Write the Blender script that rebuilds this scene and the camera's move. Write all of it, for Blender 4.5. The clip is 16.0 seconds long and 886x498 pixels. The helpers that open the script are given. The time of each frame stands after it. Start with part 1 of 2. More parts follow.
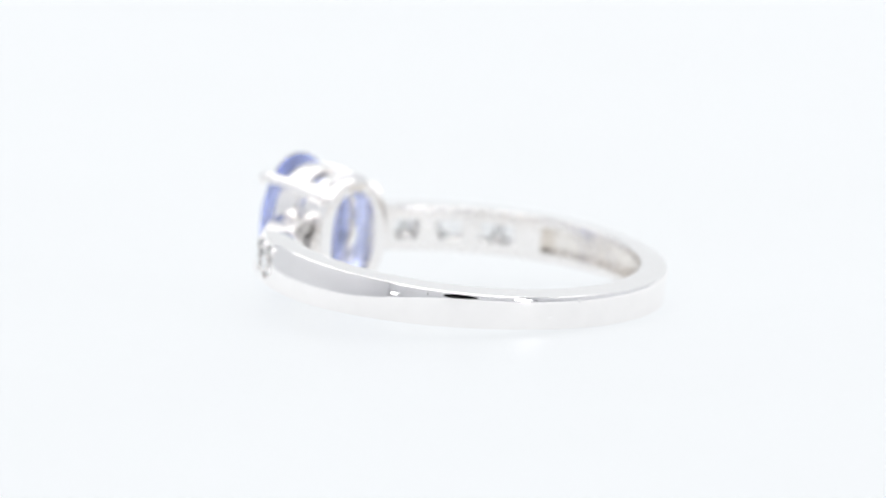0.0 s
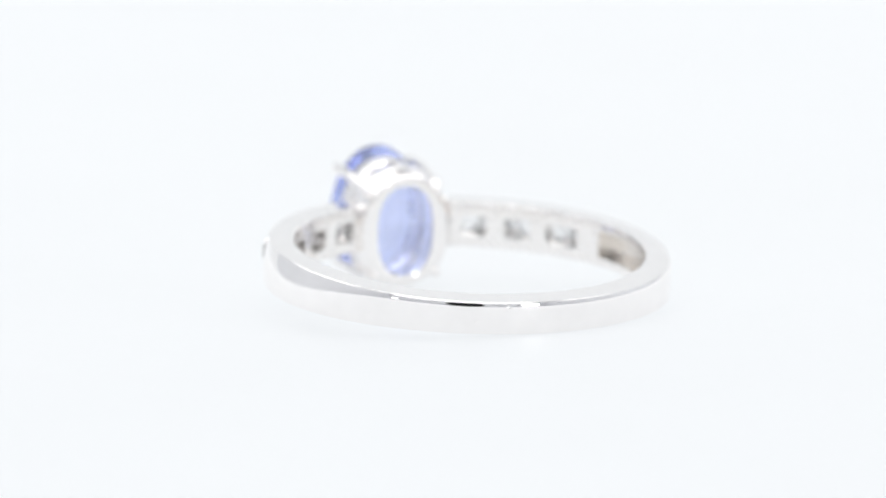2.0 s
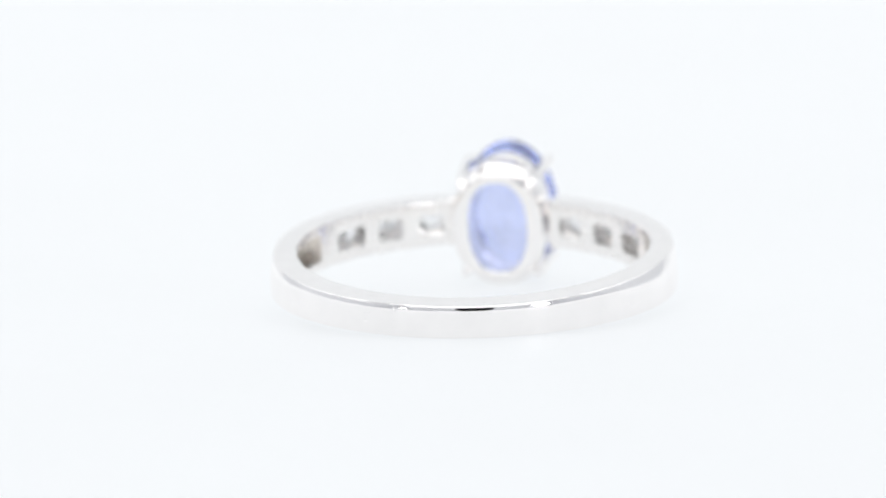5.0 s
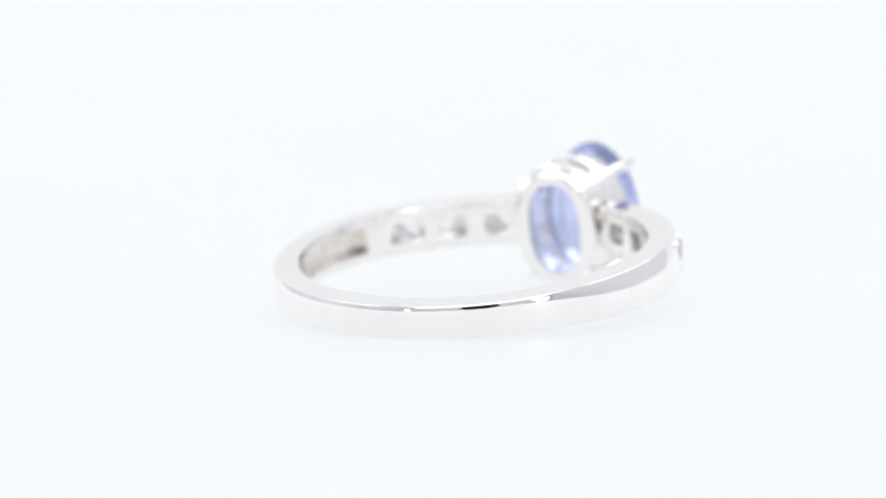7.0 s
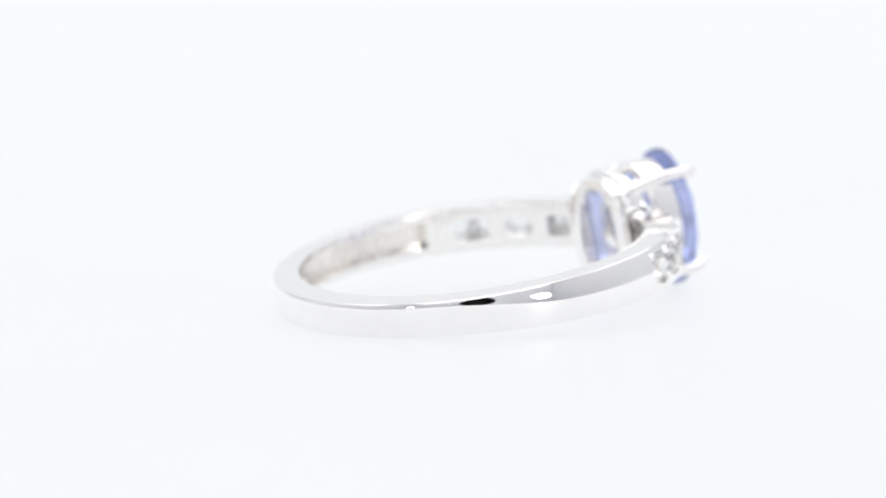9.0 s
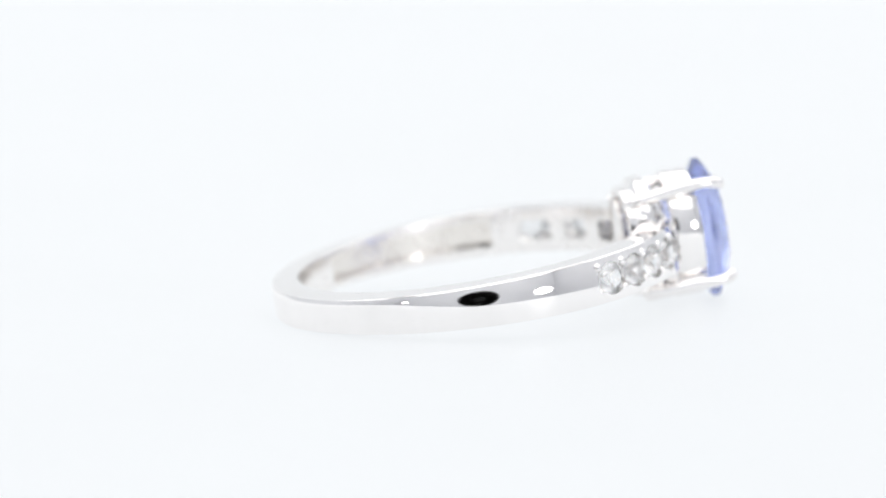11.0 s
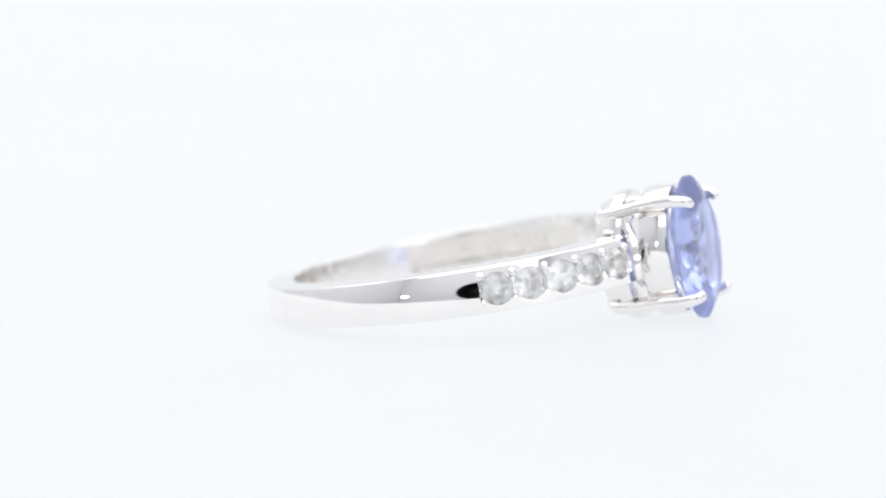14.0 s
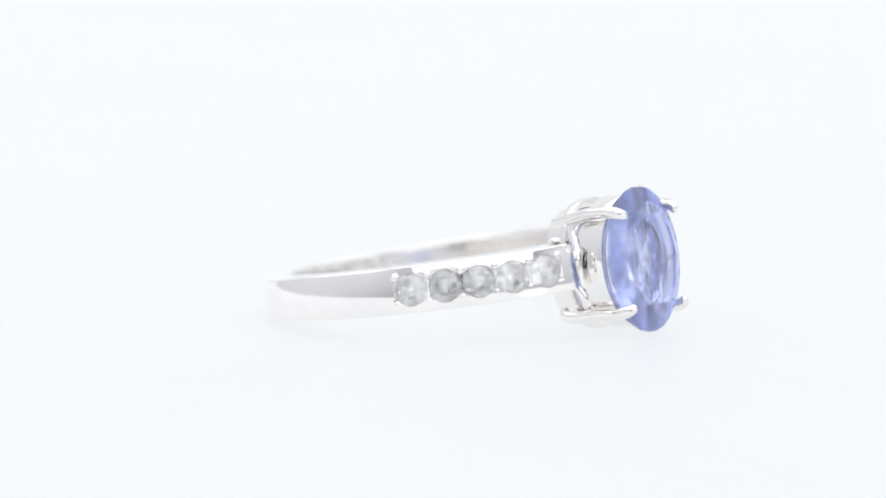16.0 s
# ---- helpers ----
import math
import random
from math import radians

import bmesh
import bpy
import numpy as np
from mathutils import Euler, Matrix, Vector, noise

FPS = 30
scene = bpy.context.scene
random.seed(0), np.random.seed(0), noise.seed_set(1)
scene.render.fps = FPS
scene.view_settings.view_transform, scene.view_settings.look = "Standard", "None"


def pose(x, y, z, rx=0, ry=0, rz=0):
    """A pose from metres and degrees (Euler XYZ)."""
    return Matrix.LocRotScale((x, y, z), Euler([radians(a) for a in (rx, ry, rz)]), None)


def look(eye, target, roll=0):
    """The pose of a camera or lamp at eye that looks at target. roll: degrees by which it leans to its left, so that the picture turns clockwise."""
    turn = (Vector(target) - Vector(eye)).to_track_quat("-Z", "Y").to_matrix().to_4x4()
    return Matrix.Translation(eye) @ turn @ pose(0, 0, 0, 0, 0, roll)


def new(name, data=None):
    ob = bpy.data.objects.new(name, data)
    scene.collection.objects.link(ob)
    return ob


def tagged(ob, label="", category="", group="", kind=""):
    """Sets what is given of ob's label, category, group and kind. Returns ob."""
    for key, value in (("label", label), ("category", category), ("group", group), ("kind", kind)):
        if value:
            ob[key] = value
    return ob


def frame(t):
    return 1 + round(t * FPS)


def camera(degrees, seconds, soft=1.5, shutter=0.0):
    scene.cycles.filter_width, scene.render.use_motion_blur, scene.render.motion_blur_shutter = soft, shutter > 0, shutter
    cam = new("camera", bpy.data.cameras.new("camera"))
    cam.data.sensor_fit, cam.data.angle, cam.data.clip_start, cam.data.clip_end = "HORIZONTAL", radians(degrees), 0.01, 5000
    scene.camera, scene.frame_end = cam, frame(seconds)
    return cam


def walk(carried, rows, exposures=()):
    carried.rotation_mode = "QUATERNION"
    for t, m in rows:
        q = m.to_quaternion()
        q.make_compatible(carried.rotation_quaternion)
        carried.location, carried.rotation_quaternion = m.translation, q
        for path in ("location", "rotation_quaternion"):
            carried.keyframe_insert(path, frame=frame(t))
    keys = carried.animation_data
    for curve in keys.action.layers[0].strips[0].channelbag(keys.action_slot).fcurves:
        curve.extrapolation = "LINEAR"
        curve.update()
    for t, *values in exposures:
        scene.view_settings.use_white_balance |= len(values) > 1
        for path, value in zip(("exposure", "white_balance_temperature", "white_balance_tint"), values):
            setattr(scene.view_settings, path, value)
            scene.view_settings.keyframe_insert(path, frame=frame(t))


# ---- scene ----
MM = 0.001
LIFT = 2.10                     # height of the ring's centre over the table, mm

# ---------------------------------------------------------------- camera
cam = camera(8.132, 16.0, soft=1.9)
EYE = (0.0, -297.575 * MM, (42.171 + LIFT) * MM)
AIM = (-1.0215 * MM, 0.1245 * MM, (0.9007 + LIFT) * MM)
STAND = look(EYE, AIM, -1.493)
walk(cam, [(0.0, STAND), (16.0, STAND)], exposures=[(0.0, 0.0), (16.0, 0.0)])
cam.data.dof.use_dof = True
cam.data.dof.focus_distance = 0.2905
cam.data.dof.aperture_fstop = 38.0

# ---------------------------------------------------------------- light
world = bpy.data.worlds.new("studio_world")
scene.world = world
world.use_nodes = True
world.node_tree.nodes["Background"].inputs["Color"].default_value = (0.80, 0.88, 1.0, 1)
world.node_tree.nodes["Background"].inputs["Strength"].default_value = 0.25


def softbox_light(name, place, aim, wide, high, watts, colour):
    data = bpy.data.lights.new(name, "AREA")
    data.shape, data.size, data.size_y = "ELLIPSE" if wide < 0.1 else "RECTANGLE", wide, high
    data.energy, data.color = watts, colour
    ob = new(name, data)
    ob.matrix_world = look(place, aim)
    return ob


softbox_light("softbox_light_top", (0, 0.0, 0.590), (0, 0.0, 0), 0.80, 0.90, 2.3, (1.0, 0.985, 0.965))
softbox_light("softbox_light_left", (-0.485, 0.10, 0.43), (0, 0.02, 0.0), 0.50, 0.28, 0.60, (1.0, 0.985, 0.965))
softbox_light("softbox_light_right", (0.485, 0.10, 0.43), (0, 0.02, 0.0), 0.50, 0.28, 0.60, (1.0, 0.985, 0.965))
# unseen fill over the camera, added to brighten the stones and upper metal
softbox_light("fill_light_front", (0, -0.50, 0.43), (0, 0, 0.0), 0.80, 0.26, 0.75, (1.0, 0.99, 0.975))
softbox_light("lamp_light_right", (0.172, -0.245, 0.046), (0, 0, 0.003), 0.050, 0.038, 0.050, (0.98, 0.99, 1.0))
softbox_light("lamp_light_left", (-0.190, -0.235, 0.036), (0, 0, 0.003), 0.020, 0.016, 0.006, (1.0, 0.99, 0.97))


# ---------------------------------------------------------------- materials
def material(name):
    m = bpy.data.materials.new(name)
    m.use_nodes = True
    return m, m.node_tree.nodes, m.node_tree.links, m.node_tree.nodes["Principled BSDF"]


def noise_map(nodes, links, scale, detail, low, high, a=0.35, b=0.65):
    """A noise in object space, mapped to a range of values."""
    co = nodes.new("ShaderNodeTexCoord")
    n = nodes.new("ShaderNodeTexNoise")
    n.inputs["Scale"].default_value, n.inputs["Detail"].default_value = scale, detail
    links.new(co.outputs["Object"], n.inputs["Vector"])
    r = nodes.new("ShaderNodeMapRange")
    r.inputs["From Min"].default_value, r.inputs["From Max"].default_value = a, b
    r.inputs["To Min"].default_value, r.inputs["To Max"].default_value = low, high
    links.new(n.outputs["Fac"], r.inputs["Value"])
    return n, r


def metal(name, colour, low, high, grain, bump, pits=0.0):
    m, nodes, links, p = material(name)
    p.inputs["Metallic"].default_value = 1.0
    n, r = noise_map(nodes, links, grain, 4.0, low, high)
    links.new(r.outputs["Result"], p.inputs["Roughness"])
    n2, r2 = noise_map(nodes, links, 900.0, 2.0, 0.0, 1.0)
    mix = nodes.new("ShaderNodeMix")
    mix.data_type = "RGBA"
    mix.inputs["A"].default_value = (*colour, 1)
    mix.inputs["B"].default_value = (*[c * 0.985 for c in colour], 1)
    links.new(r2.outputs["Result"], mix.inputs["Factor"])
    links.new(mix.outputs["Result"], p.inputs["Base Color"])
    b = nodes.new("ShaderNodeBump")
    b.inputs["Strength"].default_value, b.inputs["Distance"].default_value = bump, 0.00002
    links.new(n.outputs["Fac"], b.inputs["Height"])
    if pits:                    # sparse dents left by polishing
        n3, r3 = noise_map(nodes, links, 1300.0, 3.0, 1.0, 0.0, 0.70, 0.76)
        b2 = nodes.new("ShaderNodeBump")
        b2.inputs["Strength"].default_value, b2.inputs["Distance"].default_value = pits, 0.00003
        links.new(r3.outputs["Result"], b2.inputs["Height"])
        links.new(b2.outputs["Normal"], b.inputs["Normal"])
    links.new(b.outputs["Normal"], p.inputs["Normal"])
    return m


def gem(name, colour, ior, clear, through_colour, cloud=0.0, milk=(1, 1, 1)):
    """Cut stone, tinted at every bounce. clear: the share of light that passes straight; cloud: a translucent veil
    added to lift dark facets.
    """
    m, nodes, links, p = material(name)
    nodes.remove(p)
    glass = nodes.new("ShaderNodeBsdfGlass")
    glass.inputs["Color"].default_value = (*colour, 1)
    glass.inputs["IOR"].default_value = ior
    glass.inputs["Roughness"].default_value = 0.0
    straight = nodes.new("ShaderNodeBsdfTransparent")
    straight.inputs["Color"].default_value = (*through_colour, 1)
    mix = nodes.new("ShaderNodeMixShader")
    mix.inputs["Fac"].default_value = clear
    links.new(glass.outputs["BSDF"], mix.inputs[1])
    links.new(straight.outputs["BSDF"], mix.inputs[2])
    if cloud:
        veil = nodes.new("ShaderNodeBsdfTranslucent")
        veil.inputs["Color"].default_value = (*milk, 1)
        mix2 = nodes.new("ShaderNodeMixShader")
        n, r = noise_map(nodes, links, 500.0, 2.0, cloud * 0.7, cloud * 1.3)
        links.new(r.outputs["Result"], mix2.inputs["Fac"])
        links.new(mix.outputs["Shader"], mix2.inputs[1])
        links.new(veil.outputs["BSDF"], mix2.inputs[2])
        mix = mix2
    links.new(mix.outputs["Shader"], nodes["Material Output"].inputs["Surface"])
    return m


def paint(name, colour, rough, spread=0.03, scale=6.0, glow=0.0, fine=120.0):
    m, nodes, links, p = material(name)
    n, r = noise_map(nodes, links, scale, 3.0, 0.0, 1.0)
    mix = nodes.new("ShaderNodeMix")
    mix.data_type = "RGBA"
    mix.inputs["A"].default_value = (*colour, 1)
    mix.inputs["B"].default_value = (*[c * (1 - spread) for c in colour], 1)
    links.new(r.outputs["Result"], mix.inputs["Factor"])
    links.new(mix.outputs["Result"], p.inputs["Base Color"])
    p.inputs["Roughness"].default_value = rough
    n2, r2 = noise_map(nodes, links, fine, 3.0, 0.0, 1.0)
    b = nodes.new("ShaderNodeBump")
    b.inputs["Strength"].default_value, b.inputs["Distance"].default_value = 0.08, 0.0002
    links.new(r2.outputs["Result"], b.inputs["Height"])
    links.new(b.outputs["Normal"], p.inputs["Normal"])
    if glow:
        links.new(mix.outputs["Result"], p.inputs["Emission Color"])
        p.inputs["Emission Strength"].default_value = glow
    return m


SILVER = metal("polished_silver", (0.985, 0.964, 0.952), 0.02, 0.06, 2600.0, 0.02, 0.5)
CAST = metal("cast_silver", (0.90, 0.865, 0.825), 0.14, 0.30, 1500.0, 0.5)
BLUE = gem("blue_violet_gem", (0.812, 0.848, 1.0), 1.66, 0.09, (0.92, 0.935, 1.0), 0.005, (0.35, 0.38, 1.0))
CLEAR = gem("clear_gem", (0.998, 0.998, 1.0), 1.84, 0.09, (0.99, 0.995, 1.0))
BRUSHED = metal("brushed_silver", (0.975, 0.952, 0.935), 0.16, 0.30, 2000.0, 0.12)
# emission added to the sheet so the ring's contact shadow washes out
TABLE = paint("white_glow_sheet", (0.0777, 0.0800, 0.0820), 0.55, 0.014, 26.0, glow=9.43)
TENT = paint("white_tent_cloth", (0.88, 0.875, 0.875), 0.9)
FRONT = paint("grey_tent_cloth", (0.75, 0.76, 0.785), 0.9)
BLACK = paint("black_lens_metal", (0.012, 0.011, 0.011), 0.35)
RUBBER = paint("black_rubber", (0.02, 0.02, 0.02), 0.7)


# ---------------------------------------------------------------- mesh helpers
def mesh_of(bm, name, mat, scale=MM, sharp=35.0, smooth=True):
    if scale != 1.0:
        bmesh.ops.scale(bm, vec=(scale, scale, scale), verts=bm.verts)
    bmesh.ops.recalc_face_normals(bm, faces=bm.faces)
    me = bpy.data.meshes.new(name)
    bm.to_mesh(me)
    bm.free()
    me.materials.append(mat)
    if smooth:
        me.polygons.foreach_set("use_smooth", [True] * len(me.polygons))
        me.set_sharp_from_angle(angle=radians(sharp))
    else:
        me.polygons.foreach_set("use_smooth", [False] * len(me.polygons))
    return me


def part(name, bm, mat, parent=None, label="", scale=MM, sharp=35.0, smooth=True):
    ob = new(name, mesh_of(bm, name, mat, scale, sharp, smooth))
    ob.parent = parent
    return tagged(ob, label)


def loft(bm, rings, closed_path=False, caps=True):
    """Skin over rings of points, each ring closed."""
    rows = [[bm.verts.new(p) for p in ring] for ring in rings]
    n = len(rows[0])
    span = len(rows) if closed_path else len(rows) - 1
    for i in range(span):
        a, b = rows[i], rows[(i + 1) % len(rows)]
        for j in range(n):
            bm.faces.new((a[j], a[(j + 1) % n], b[(j + 1) % n], b[j]))
    if caps and not closed_path:
        bm.faces.new(rows[0][::-1])
        bm.faces.new(rows[-1])
    return bm


def box_bm(lo, hi, bevel=0.0, cuts=2):
    bm = bmesh.new()
    bmesh.ops.create_cube(bm, size=1.0)
    for v in bm.verts:
        v.co = Vector([lo[k] + (v.co[k] + 0.5) * (hi[k] - lo[k]) for k in range(3)])
    if bevel:
        bmesh.ops.bevel(bm, geom=list(bm.edges), offset=bevel, segments=cuts, affect="EDGES", profile=0.5)
    return bm


def smoothstep(x, a, b):
    t = min(max((x - a) / (b - a), 0.0), 1.0)
    return t * t * (3 - 2 * t)


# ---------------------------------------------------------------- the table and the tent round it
def glow_sheet():
    """White sheet with added glow: flat from the lens to the back, then curving up into the backdrop."""
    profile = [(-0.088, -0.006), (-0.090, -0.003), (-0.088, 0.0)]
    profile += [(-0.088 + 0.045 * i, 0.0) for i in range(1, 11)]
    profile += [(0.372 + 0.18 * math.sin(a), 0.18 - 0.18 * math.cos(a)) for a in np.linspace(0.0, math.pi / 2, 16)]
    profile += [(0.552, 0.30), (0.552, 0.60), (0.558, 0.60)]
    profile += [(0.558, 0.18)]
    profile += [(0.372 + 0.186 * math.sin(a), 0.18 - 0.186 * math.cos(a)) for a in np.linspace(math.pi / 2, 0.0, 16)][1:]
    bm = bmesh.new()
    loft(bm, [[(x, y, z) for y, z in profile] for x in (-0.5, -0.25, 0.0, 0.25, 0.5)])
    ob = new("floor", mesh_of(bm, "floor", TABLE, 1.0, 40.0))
    return tagged(ob, "white sheet with added glow sweeping up behind the ring", "table", kind="structure")


def tent():
    for name, lo, hi, mat, label in (
            ("wall_left", (-0.515, -0.56, -0.10), (-0.503, 0.57, 0.60), FRONT, "grey cloth side of the light tent"),
            ("wall_right", (0.503, -0.56, -0.10), (0.515, 0.57, 0.60), FRONT, "grey cloth side of the light tent"),
            ("wall_front", (-0.503, -0.56, -0.10), (0.503, -0.548, 0.60), FRONT, "grey cloth front of the light tent"),
            ("wall_back", (-0.503, 0.562, -0.10), (0.503, 0.574, 0.60), TENT, "white cloth back of the light tent"),
            ("ceiling", (-0.515, -0.56, 0.602), (0.515, 0.574, 0.614), TENT, "white cloth top of the light tent")):
        ob = new(name, mesh_of(box_bm(lo, hi, 0.002), name, mat, 1.0))
        tagged(ob, label, "tent", kind="structure")
    ob = new("ground", mesh_of(box_bm((-0.515, -0.56, -0.112), (0.515, 0.574, -0.102)), "ground", FRONT, 1.0))
    tagged(ob, "grey base board under the white sheet", "board", kind="structure")


def camera_lens():
    """Black lens barrel round the line of sight, hollow, its front close to the table's edge."""
    eye, aim = Vector(EYE), Vector(AIM)
    base = new("camera_lens")
    base.matrix_world = look(eye, aim)
    tagged(base, "black camera lens with ribbed barrel facing the ring", "lens")

    def tube(rows, n=64):
        bm = bmesh.new()
        loft(bm, [[(r * math.cos(a), r * math.sin(a), z) for r, z in rows]
                  for a in np.linspace(0, 2 * math.pi, n + 1)[:-1]], closed_path=True)
        return bm
    part("barrel", tube([(0.5, 30), (34, 30), (34, -60), (37, -64), (37, -98), (35.8, -100), (33.5, -100), (32.5, -96), (18, -62), (18, 22), (0.5, 22)]),
         BLACK, base)
    part("grip_ring", tube([(34.2, -14), (35.6, -15), (35.6, -50), (34.2, -51)]), RUBBER, base, "ribbed rubber grip ring")


# ---------------------------------------------------------------- the ring
def band_size(deg):
    """Inner radius, outer radius, half widths of the inner and the outer edge, at an angle from the head."""
    a = abs(deg)
    ri = 8.5 - 0.36 * (1 - smoothstep(a, 30, 85))
    ro = 9.89 + 0.05 * (1 - smoothstep(a, 20, 80))
    k = 1 - smoothstep(a, 60, 165)
    wi = 0.89 + 0.26 * k
    wo = 0.755 + 0.315 * k
    return ri, ro, wi, wo


def band_profile(deg):
    """Section of the band. The outer face is in two planes that meet in a soft ridge: the ridge runs
    below the middle on the shoulders and climbs to the upper edge round the back."""
    ri, ro, wi, wo = band_size(deg)
    back = smoothstep(abs(deg), 98, 138)
    ridge = -0.17 + (wo - 0.17) * back
    soft = 0.92 - 0.65 * back
    lowest, fold, steep = -6.0 + 2.0 * back, 3.0 - 1.0 * back, 17.0 + 2.0 * back

    def lean(z):
        if z < ridge:
            return lowest + (fold - lowest) * (z + wo) / (ridge + wo)
        if z < ridge + soft:
            return fold + (steep - fold) * (z - ridge) / soft
        return steep + 2.0 * (z - ridge - soft)
    zs = np.linspace(0.02 - wo, wo - 0.02, 33)
    drop = [0.0]
    for a, b in zip(zs, zs[1:]):
        drop.append(drop[-1] + (b - a) * math.tan(radians(lean((a + b) / 2))))
    least = min(drop)
    face = [(ro - (d - least), z) for d, z in zip(drop, zs)][::-1]
    top_r, low_r = face[0][0], face[-1][0]

    def side(r_edge, sign):     # from the inner face round the edge and along the flank
        pts = [(ri, wi - 0.14), (ri + 0.012, wi - 0.07), (ri + 0.045, wi - 0.02), (ri + 0.12, wi)]
        pts += [(ri + (r_edge - ri) * q, wi + (wo - wi) * q) for q in (0.30, 0.60, 0.85)]
        pts += [(r_edge - 0.030, wo + 0.012)]
        return [(r, sign * z) for r, z in pts]
    return [(ri, 0.0)] + side(top_r, 1) + face + side(low_r, -1)[::-1]


def radial(deg, r, t=0.0, z=0.0):
    """A point at radius r and angle deg, t along the band, z along the finger."""
    a = radians(deg)
    return Vector((r * math.cos(a) - t * math.sin(a), r * math.sin(a) + t * math.cos(a), z))


def arc_block(d0, d1, r0, r1, z0, z1, steps=14):
    bm = bmesh.new()
    loft(bm, [[radial(d, r0, 0, z0), radial(d, r1, 0, z0), radial(d, r1, 0, z1), radial(d, r0, 0, z1)]
              for d in np.linspace(d0, d1, steps)])
    bmesh.ops.recalc_face_normals(bm, faces=bm.faces)
    return bm


def radial_cylinder(deg, r0, r1, rad, z=0.0, n=20):
    bm = bmesh.new()
    loft(bm, [[radial(deg, r, rad * math.cos(a), z + rad * math.sin(a)) for a in np.linspace(0, 2 * math.pi, n + 1)[:-1]]
              for r in (r0, r1)])
    bmesh.ops.recalc_face_normals(bm, faces=bm.faces)
    return bm


def radial_pocket(d0, d1, r0, r1, z0, z1, corner=0.22):
    """A pocket with rounded corners, sunk along the radius."""
    mid, half = (d0 + d1) / 2, math.radians(abs(d1 - d0)) / 2 * 8.4
    cz, hz = (z0 + z1) / 2, (z1 - z0) / 2
    outline = []
    for sx, sz, a0 in ((1, 1, 0), (-1, 1, 90), (-1, -1, 180), (1, -1, 270)):
        for a in (0, 30, 60, 90):
            t = math.radians(a0 + a)
            outline.append((sx * (half - corner) + corner * math.cos(t), cz + sz * (hz - corner) + corner * math.sin(t)))
    bm = bmesh.new()
    loft(bm, [[radial(mid, r, x, z) for x, z in outline] for r in (r0, r1)])
    bmesh.ops.recalc_face_normals(bm, faces=bm.faces)
    return bm


STONE_ANGLES = [23.0, 32.5, 42.0, 51.5, 61.0]
HOLES = [(21.0, 29.5), (36.0, 45.0), (51.0, 63.0)]


def cut(ob, cutters):
    """Subtract the cutters from ob's mesh, for good."""
    made = []
    for bm, mat in cutters:
        me = bpy.data.meshes.new("cutter")
        bm.to_mesh(me)
        bm.free()
        me.materials.append(mat)
        c = new("cutter", me)
        made.append(c)
        mod = ob.modifiers.new("cut", "BOOLEAN")
        mod.operation, mod.object, mod.solver, mod.material_mode = "DIFFERENCE", c, "EXACT", "TRANSFER"
    bpy.context.view_layer.update()
    done = bpy.data.meshes.new_from_object(ob.evaluated_get(bpy.context.evaluated_depsgraph_get()))
    ob.modifiers.clear()
    ob.data = done
    for c in made:
        me = c.data
        bpy.data.objects.remove(c)
        bpy.data.meshes.remove(me)


def build_band(ring):
    bm = bmesh.new()
    first = 15.2
    angles = np.linspace(first, 360 - first, 300)
    rings = []
    for d in angles:
        dd = d if d <= 180 else d - 360
        rings.append([radial(d, r, 0, z) for r, z in band_profile(dd)])
    # the two ends are cut square against the head
    for k, side in ((0, 1), (-1, -1)):
        rings[k] = [Vector((math.sqrt(max(p.x ** 2 + p.y ** 2 - 2.42 ** 2, 0)), side * 2.42, p.z)) for p in rings[k]]
    loft(bm, rings)
    bmesh.ops.recalc_face_normals(bm, faces=bm.faces)
    me = bpy.data.meshes.new("band")
    bm.to_mesh(me)
    bm.free()
    me.materials.append(SILVER)
    band = new("band", me)
    cutters = []
    for s in (1, -1):
        for d in STONE_ANGLES:
            cutters.append((radial_cylinder(s * d, 8.95, 11.0, 0.785), BRUSHED))
        lo, hi = sorted((s * 18.4, s * 66.0))
        cutters.append((arc_block(lo, hi, 9.12, 11.0, -0.56, 0.56), SILVER))
        for a, b in HOLES:
            lo, hi = sorted((s * a, s * b))
            cutters.append((radial_pocket(lo, hi, 7.0, 9.00, -0.56, 0.44), BRUSHED))
        lo, hi = sorted((s * 72.5, s * 134.0))
        cutters.append((arc_block(lo, hi, 7.0, 9.18, -0.66, 0.66), CAST))
    cut(band, cutters)
    me = band.data
    me.transform(Matrix.Diagonal((MM, MM, MM, 1)))
    me.polygons.foreach_set("use_smooth", [True] * len(me.polygons))
    me.set_sharp_from_angle(angle=radians(28))
    # the inside is only brushed, the outside polished
    inner = me.materials.find(BRUSHED.name)
    for f in me.polygons:
        out = Vector((f.center.x, f.center.y, 0))
        if out.length < 8.56 * MM and f.normal.dot(out.normalized()) < -0.8:
            f.material_index = inner
    band.parent = ring
    return tagged(band, "polished silver band with a hollow inside and a channel on each shoulder")


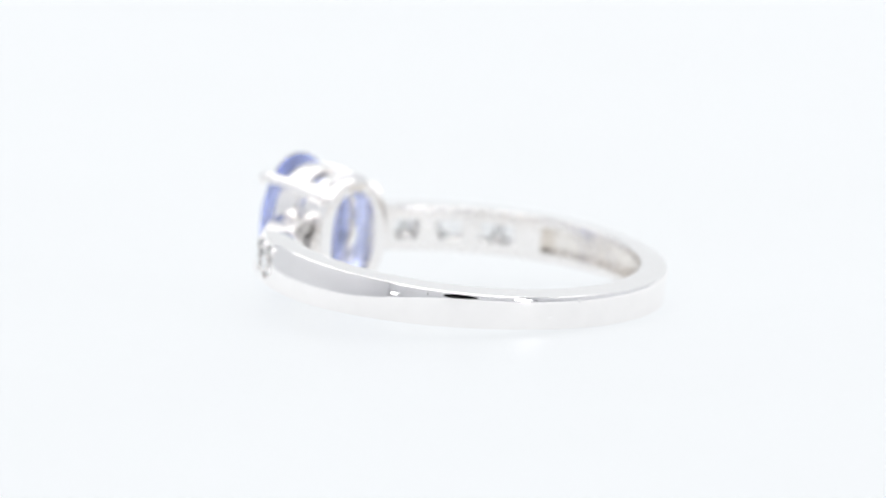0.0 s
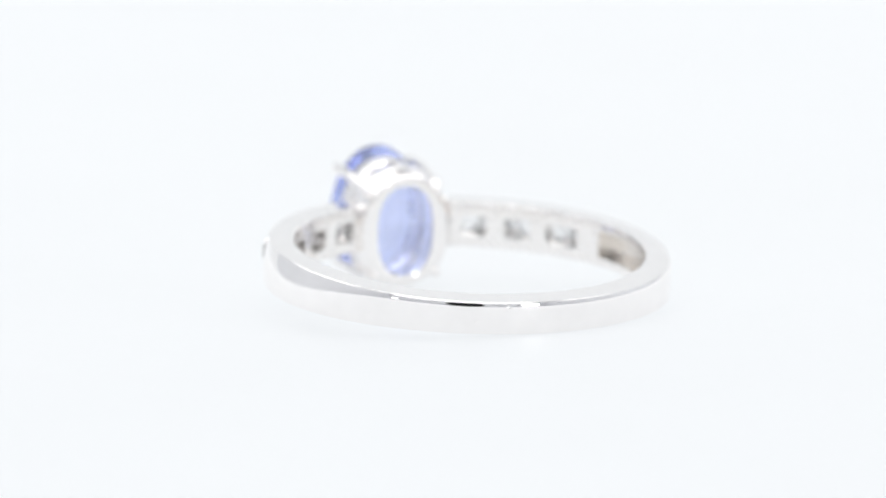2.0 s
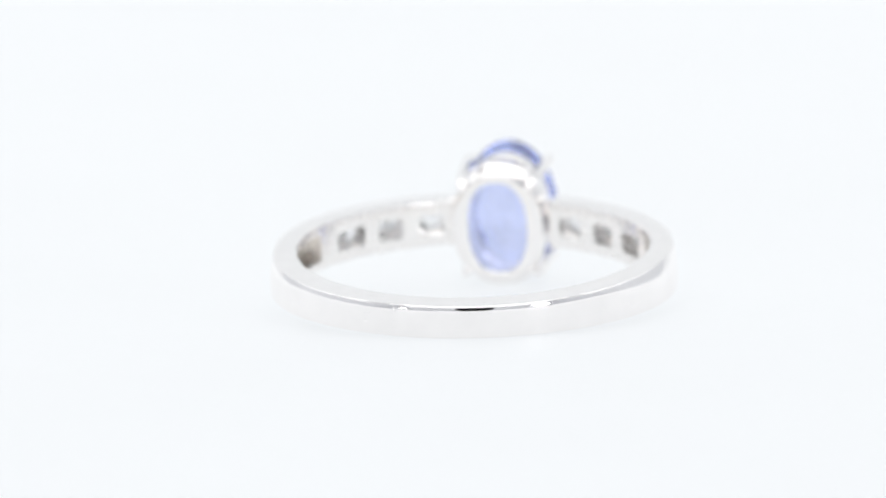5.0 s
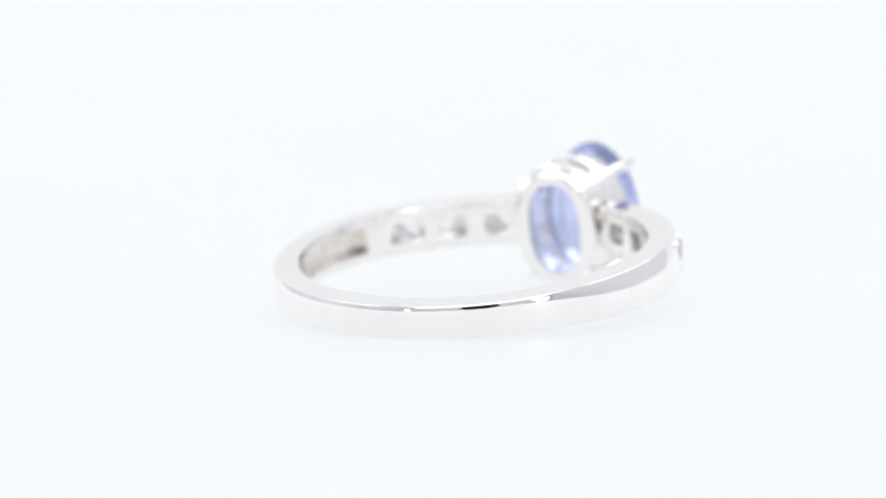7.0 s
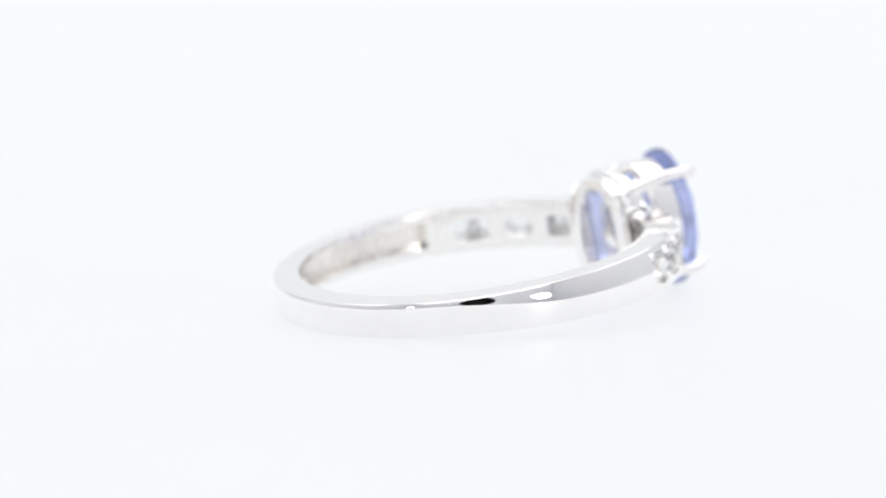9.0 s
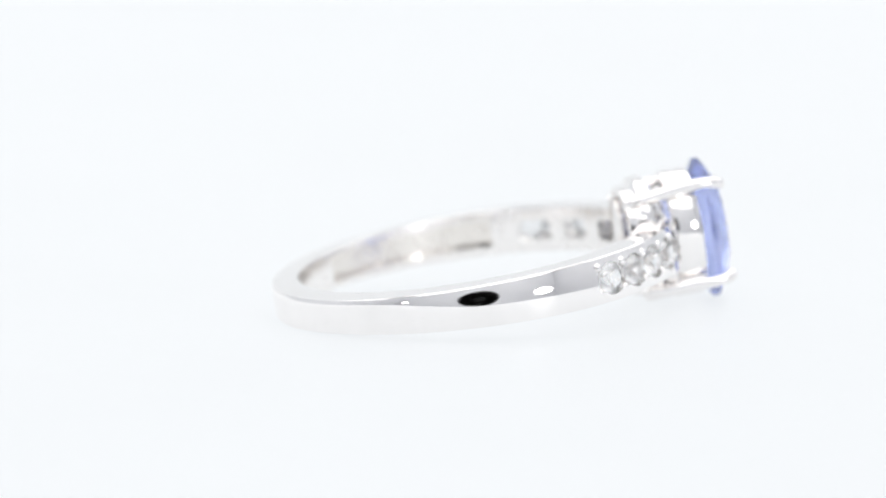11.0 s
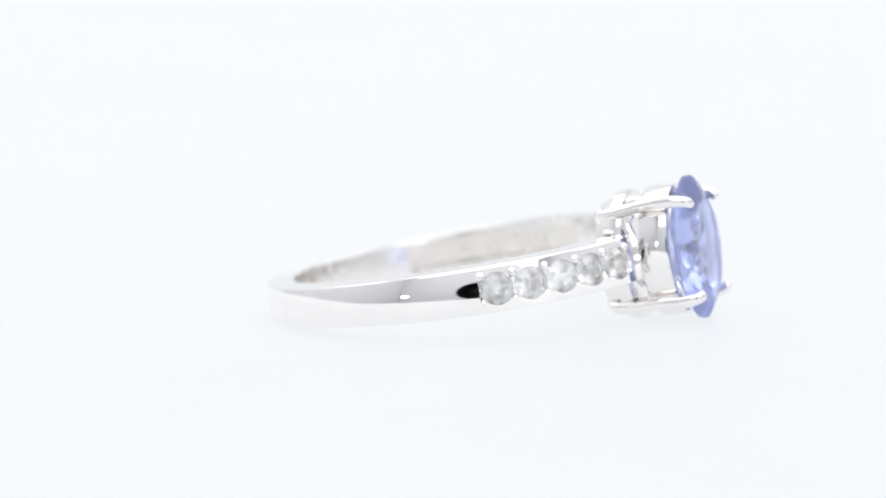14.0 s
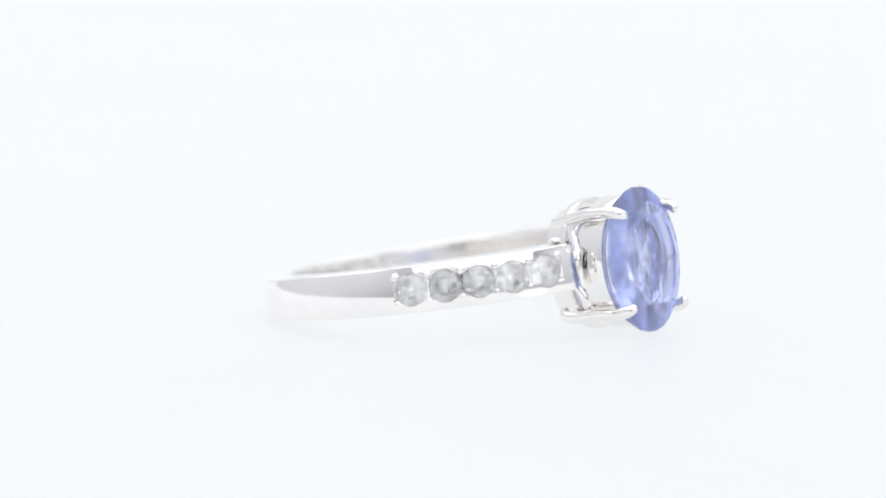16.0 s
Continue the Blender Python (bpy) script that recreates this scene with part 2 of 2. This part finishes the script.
def brilliant(a, b, crown, girdle, pavilion, n=8, belly=((0.75, 0.37), (0.36, 0.77)), table=0.57):
    """A cut stone as the hull of its corners: axis z, table up, girdle at z = 0."""
    bm = bmesh.new()
    rows = [(n, 0.0, table, crown), (n, 0.5, (1 + table) / 2 + 0.025, crown * 0.62), (3 * n, 0.0, 1.0, girdle / 2), (3 * n, 0.0, 1.0, -girdle / 2),
            (2 * n, 0.0, belly[0][0], -pavilion * belly[0][1]), (n, 0.5, belly[1][0], -pavilion * belly[1][1])]
    for count, shift, size, h in rows:
        for k in range(count):
            t = 2 * math.pi * (k + shift) / count
            bm.verts.new((a * size * math.cos(t), b * size * math.sin(t), h))
    bm.verts.new((0, 0, -pavilion))
    out = bmesh.ops.convex_hull(bm, input=list(bm.verts))
    spare = [v for v in out["geom_interior"] if isinstance(v, bmesh.types.BMVert)]
    if spare:
        bmesh.ops.delete(bm, geom=spare, context="VERTS")
    return bm


def sweep_tube(path, sizes, n=12, squash=1.0, outward=None):
    """A round bar along a path of points, with a radius at each; its ends are rounded."""
    pts = [Vector(p) for p in path]
    fine, rad = [], []
    for i in range(len(pts) - 1):
        p0, p1, p2, p3 = pts[max(i - 1, 0)], pts[i], pts[i + 1], pts[min(i + 2, len(pts) - 1)]
        for k in range(6):
            t = k / 6
            fine.append(0.5 * ((2 * p1) + (p2 - p0) * t + (2 * p0 - 5 * p1 + 4 * p2 - p3) * t * t + (3 * p1 - p0 - 3 * p2 + p3) * t ** 3))
            rad.append(sizes[i] + (sizes[i + 1] - sizes[i]) * t)
    fine.append(pts[-1])
    rad.append(sizes[-1])
    d0, d1 = (fine[0] - fine[1]).normalized(), (fine[-1] - fine[-2]).normalized()
    head = [(fine[0] + d0 * rad[0] * math.sin(a), rad[0] * math.cos(a)) for a in (1.45, 1.1, 0.6)]
    tail = [(fine[-1] + d1 * rad[-1] * math.sin(a), rad[-1] * math.cos(a)) for a in (0.6, 1.1, 1.45)]
    line = head + list(zip(fine, rad)) + tail
    rings = []
    for i, (p, r) in enumerate(line):
        d = (line[min(i + 1, len(line) - 1)][0] - line[max(i - 1, 0)][0]).normalized()
        u = Vector((0, 1, 0)).cross(d).normalized()
        v = d.cross(u)
        rings.append([p + u * r * math.cos(t) + v * r * squash * math.sin(t) for t in np.linspace(0, 2 * math.pi, n + 1)[:-1]])
    bm = bmesh.new()
    return loft(bm, rings)


def oval_rail(x0, x1, out_y, out_z, in_y, in_z, round_by=0.1, n=72, power=2.0, foot=1.0):
    """An oval collar round the x axis; foot: how far its outside draws in towards x0."""
    def at(ay, az, t):
        c, s = math.cos(t), math.sin(t)
        return (math.copysign(abs(c) ** (2 / power), c) * ay, math.copysign(abs(s) ** (2 / power), s) * az)
    rings = []
    for t in np.linspace(0, 2 * math.pi, n + 1)[:-1]:
        yo, zo = at(out_y, out_z, t)
        yi, zi = at(in_y, in_z, t)
        w = math.hypot(yo - yi, zo - zi)
        f, g = min(round_by / w, 0.45), round_by
        prof = [(x0, f), (x0, 1 - f), (x0 + g * 0.3, 1 - f * 0.3), (x0 + g, 1.0), *[(x0 + (x1 - x0) * e, 1.0) for e in (0.40, 0.46, 0.52, 0.58)], (x1 - g, 1.0), (x1 - g * 0.3, 1 - f * 0.3),
                (x1, 1 - f), (x1, f), (x1 - g * 0.3, f * 0.3), (x1 - g, 0.0), (x0 + g, 0.0), (x0 + g * 0.3, f * 0.3)]
        ring = []
        for x, q in prof:
            k = foot + (1 - foot) * smoothstep(x, x0 + 0.42 * (x1 - x0), x0 + 0.56 * (x1 - x0))
            ring.append((x, yi + (yo - yi) * q, zi + (zo * k - zi) * q))
        rings.append(ring)
    bm = bmesh.new()
    return loft(bm, rings, closed_path=True)


def to_x(bm, girdle_x):
    """Turn a stone from axis z to axis x: its long side stands along the finger."""
    for v in bm.verts:
        v.co = Vector((v.co.z + girdle_x, v.co.x, v.co.y))
    return bm


def build_ring():
    ring = tagged(new("ring"), "polished silver ring with oval blue-violet stone and clear shoulder stones", "ring")
    band = build_band(ring)
    # accent stones in the shoulders
    cutmesh = mesh_of(brilliant(0.775, 0.775, 0.30, 0.05, 0.62, belly=((0.62, 0.42), (0.25, 0.79))), "accent_stone", CLEAR, MM, smooth=False)
    bm = bmesh.new()
    bmesh.ops.create_uvsphere(bm, u_segments=10, v_segments=6, radius=0.23)
    beadmesh = mesh_of(bm, "bead", SILVER, MM)
    for s in (1, -1):
        for i, d in enumerate(STONE_ANGLES):
            a = radians(s * d)
            axis = Vector((math.cos(a), math.sin(a), 0))
            turn = axis.to_track_quat("Z", "Y").to_matrix().to_4x4() @ pose(0, 0, 0, random.uniform(-3, 3), random.uniform(-3, 3), 22 * i)
            ob = new("accent_stone", cutmesh)
            ob.parent = band
            ob.matrix_local = Matrix.Translation(radial(s * d, 9.66) * MM) @ turn
            tagged(ob, "round clear faceted stone")
        for d in [(p + q) / 2 for p, q in zip(STONE_ANGLES, STONE_ANGLES[1:])] + [18.9, 65.3]:
            for z in (-0.62, 0.62):
                ob = new("bead", beadmesh)
                ob.parent = band
                ob.matrix_local = Matrix.Translation(radial(s * d, 9.69, 0, z) * MM)
    # head, shifted and turned 2 degrees to fit the camera's view
    head = []
    head += [part("base_rail", oval_rail(7.40, 8.70, 2.28, 3.08, 1.46, 2.24, 0.08, power=2.4, foot=0.88), SILVER, ring, "oval silver collar under the stone")]
    head += [part("top_rail", oval_rail(9.52, 10.95, 2.22, 3.12, 1.84, 2.62, 0.12), SILVER, ring, "oval silver collar holding the stone")]
    for sy in (1, -1):
        for sz in (1, -1):
            foot = 2.06 if sz > 0 else 2.34
            path = [(7.42, 1.62 * sy, (foot - 0.16) * sz), (7.85, 1.80 * sy, foot * sz), (8.7, 1.88 * sy, (foot + 0.10) * sz), (10.0, 1.97 * sy, 2.36 * sz),
                    (11.25, 2.01 * sy, 2.40 * sz), (11.90, 1.93 * sy, 2.31 * sz), (12.14, 1.80 * sy, 2.21 * sz)]
            head += [part("prong", sweep_tube(path, [0.17, 0.30, 0.32, 0.30, 0.30, 0.30, 0.27], squash=0.86), SILVER, ring, "rounded silver claw")]
    head += [part("gemstone", to_x(brilliant(2.34, 3.42, 0.74, 0.20, 1.50, 10, table=0.64), 11.54), BLUE, ring, "oval faceted transparent blue-violet stone", smooth=False)]
    for sy in (1, -1):          # wavy wire between the two collars, beside each shoulder
        turns = np.linspace(-0.95, 0.95, 21)
        path = [(9.02 + 0.22 * math.sin(7.5 * k), sy * (2.10 + 0.05 * math.cos(7 * k)) * math.cos(k), 2.85 * math.sin(k)) for k in turns]
        head += [part("gallery_wire", sweep_tube(path, [0.28 + 0.06 * math.cos(9 * k) for k in turns], squash=0.9), SILVER, ring, "wavy silver wire between the collars")]
    for sy in (1, -1):          # a blob of solder where each shoulder meets the lower collar
        bm = bmesh.new()
        bmesh.ops.create_uvsphere(bm, u_segments=14, v_segments=8, radius=0.20)
        bmesh.ops.scale(bm, vec=(1.5, 0.9, 1.0), verts=bm.verts)
        bmesh.ops.translate(bm, vec=(8.05, 2.26 * sy, 1.24), verts=bm.verts)
        head += [part("solder_bead", bm, SILVER, ring, "small shiny blob of solder")]
    for ob in head:
        ob.matrix_local = pose(0, 0.18 * MM, -0.12 * MM, -2.0, 0, 0)
    return ring


glow_sheet()
tent()
camera_lens()
RING = build_ring()


def ring_pose(t):
    """The ring leans on its stone and turns with the table about the upright axis."""
    return (pose(0, 0, 0, 0, 0, 135.155 - 11.222 * t) @ pose(0.471 * MM, -0.365 * MM, LIFT * MM, 0, -7.433, 0) @ pose(0, 0, 0, 1.34, 0, 0))


def motions():
    walk(RING, [(0.5 * k, ring_pose(0.5 * k)) for k in range(33)])


motions()
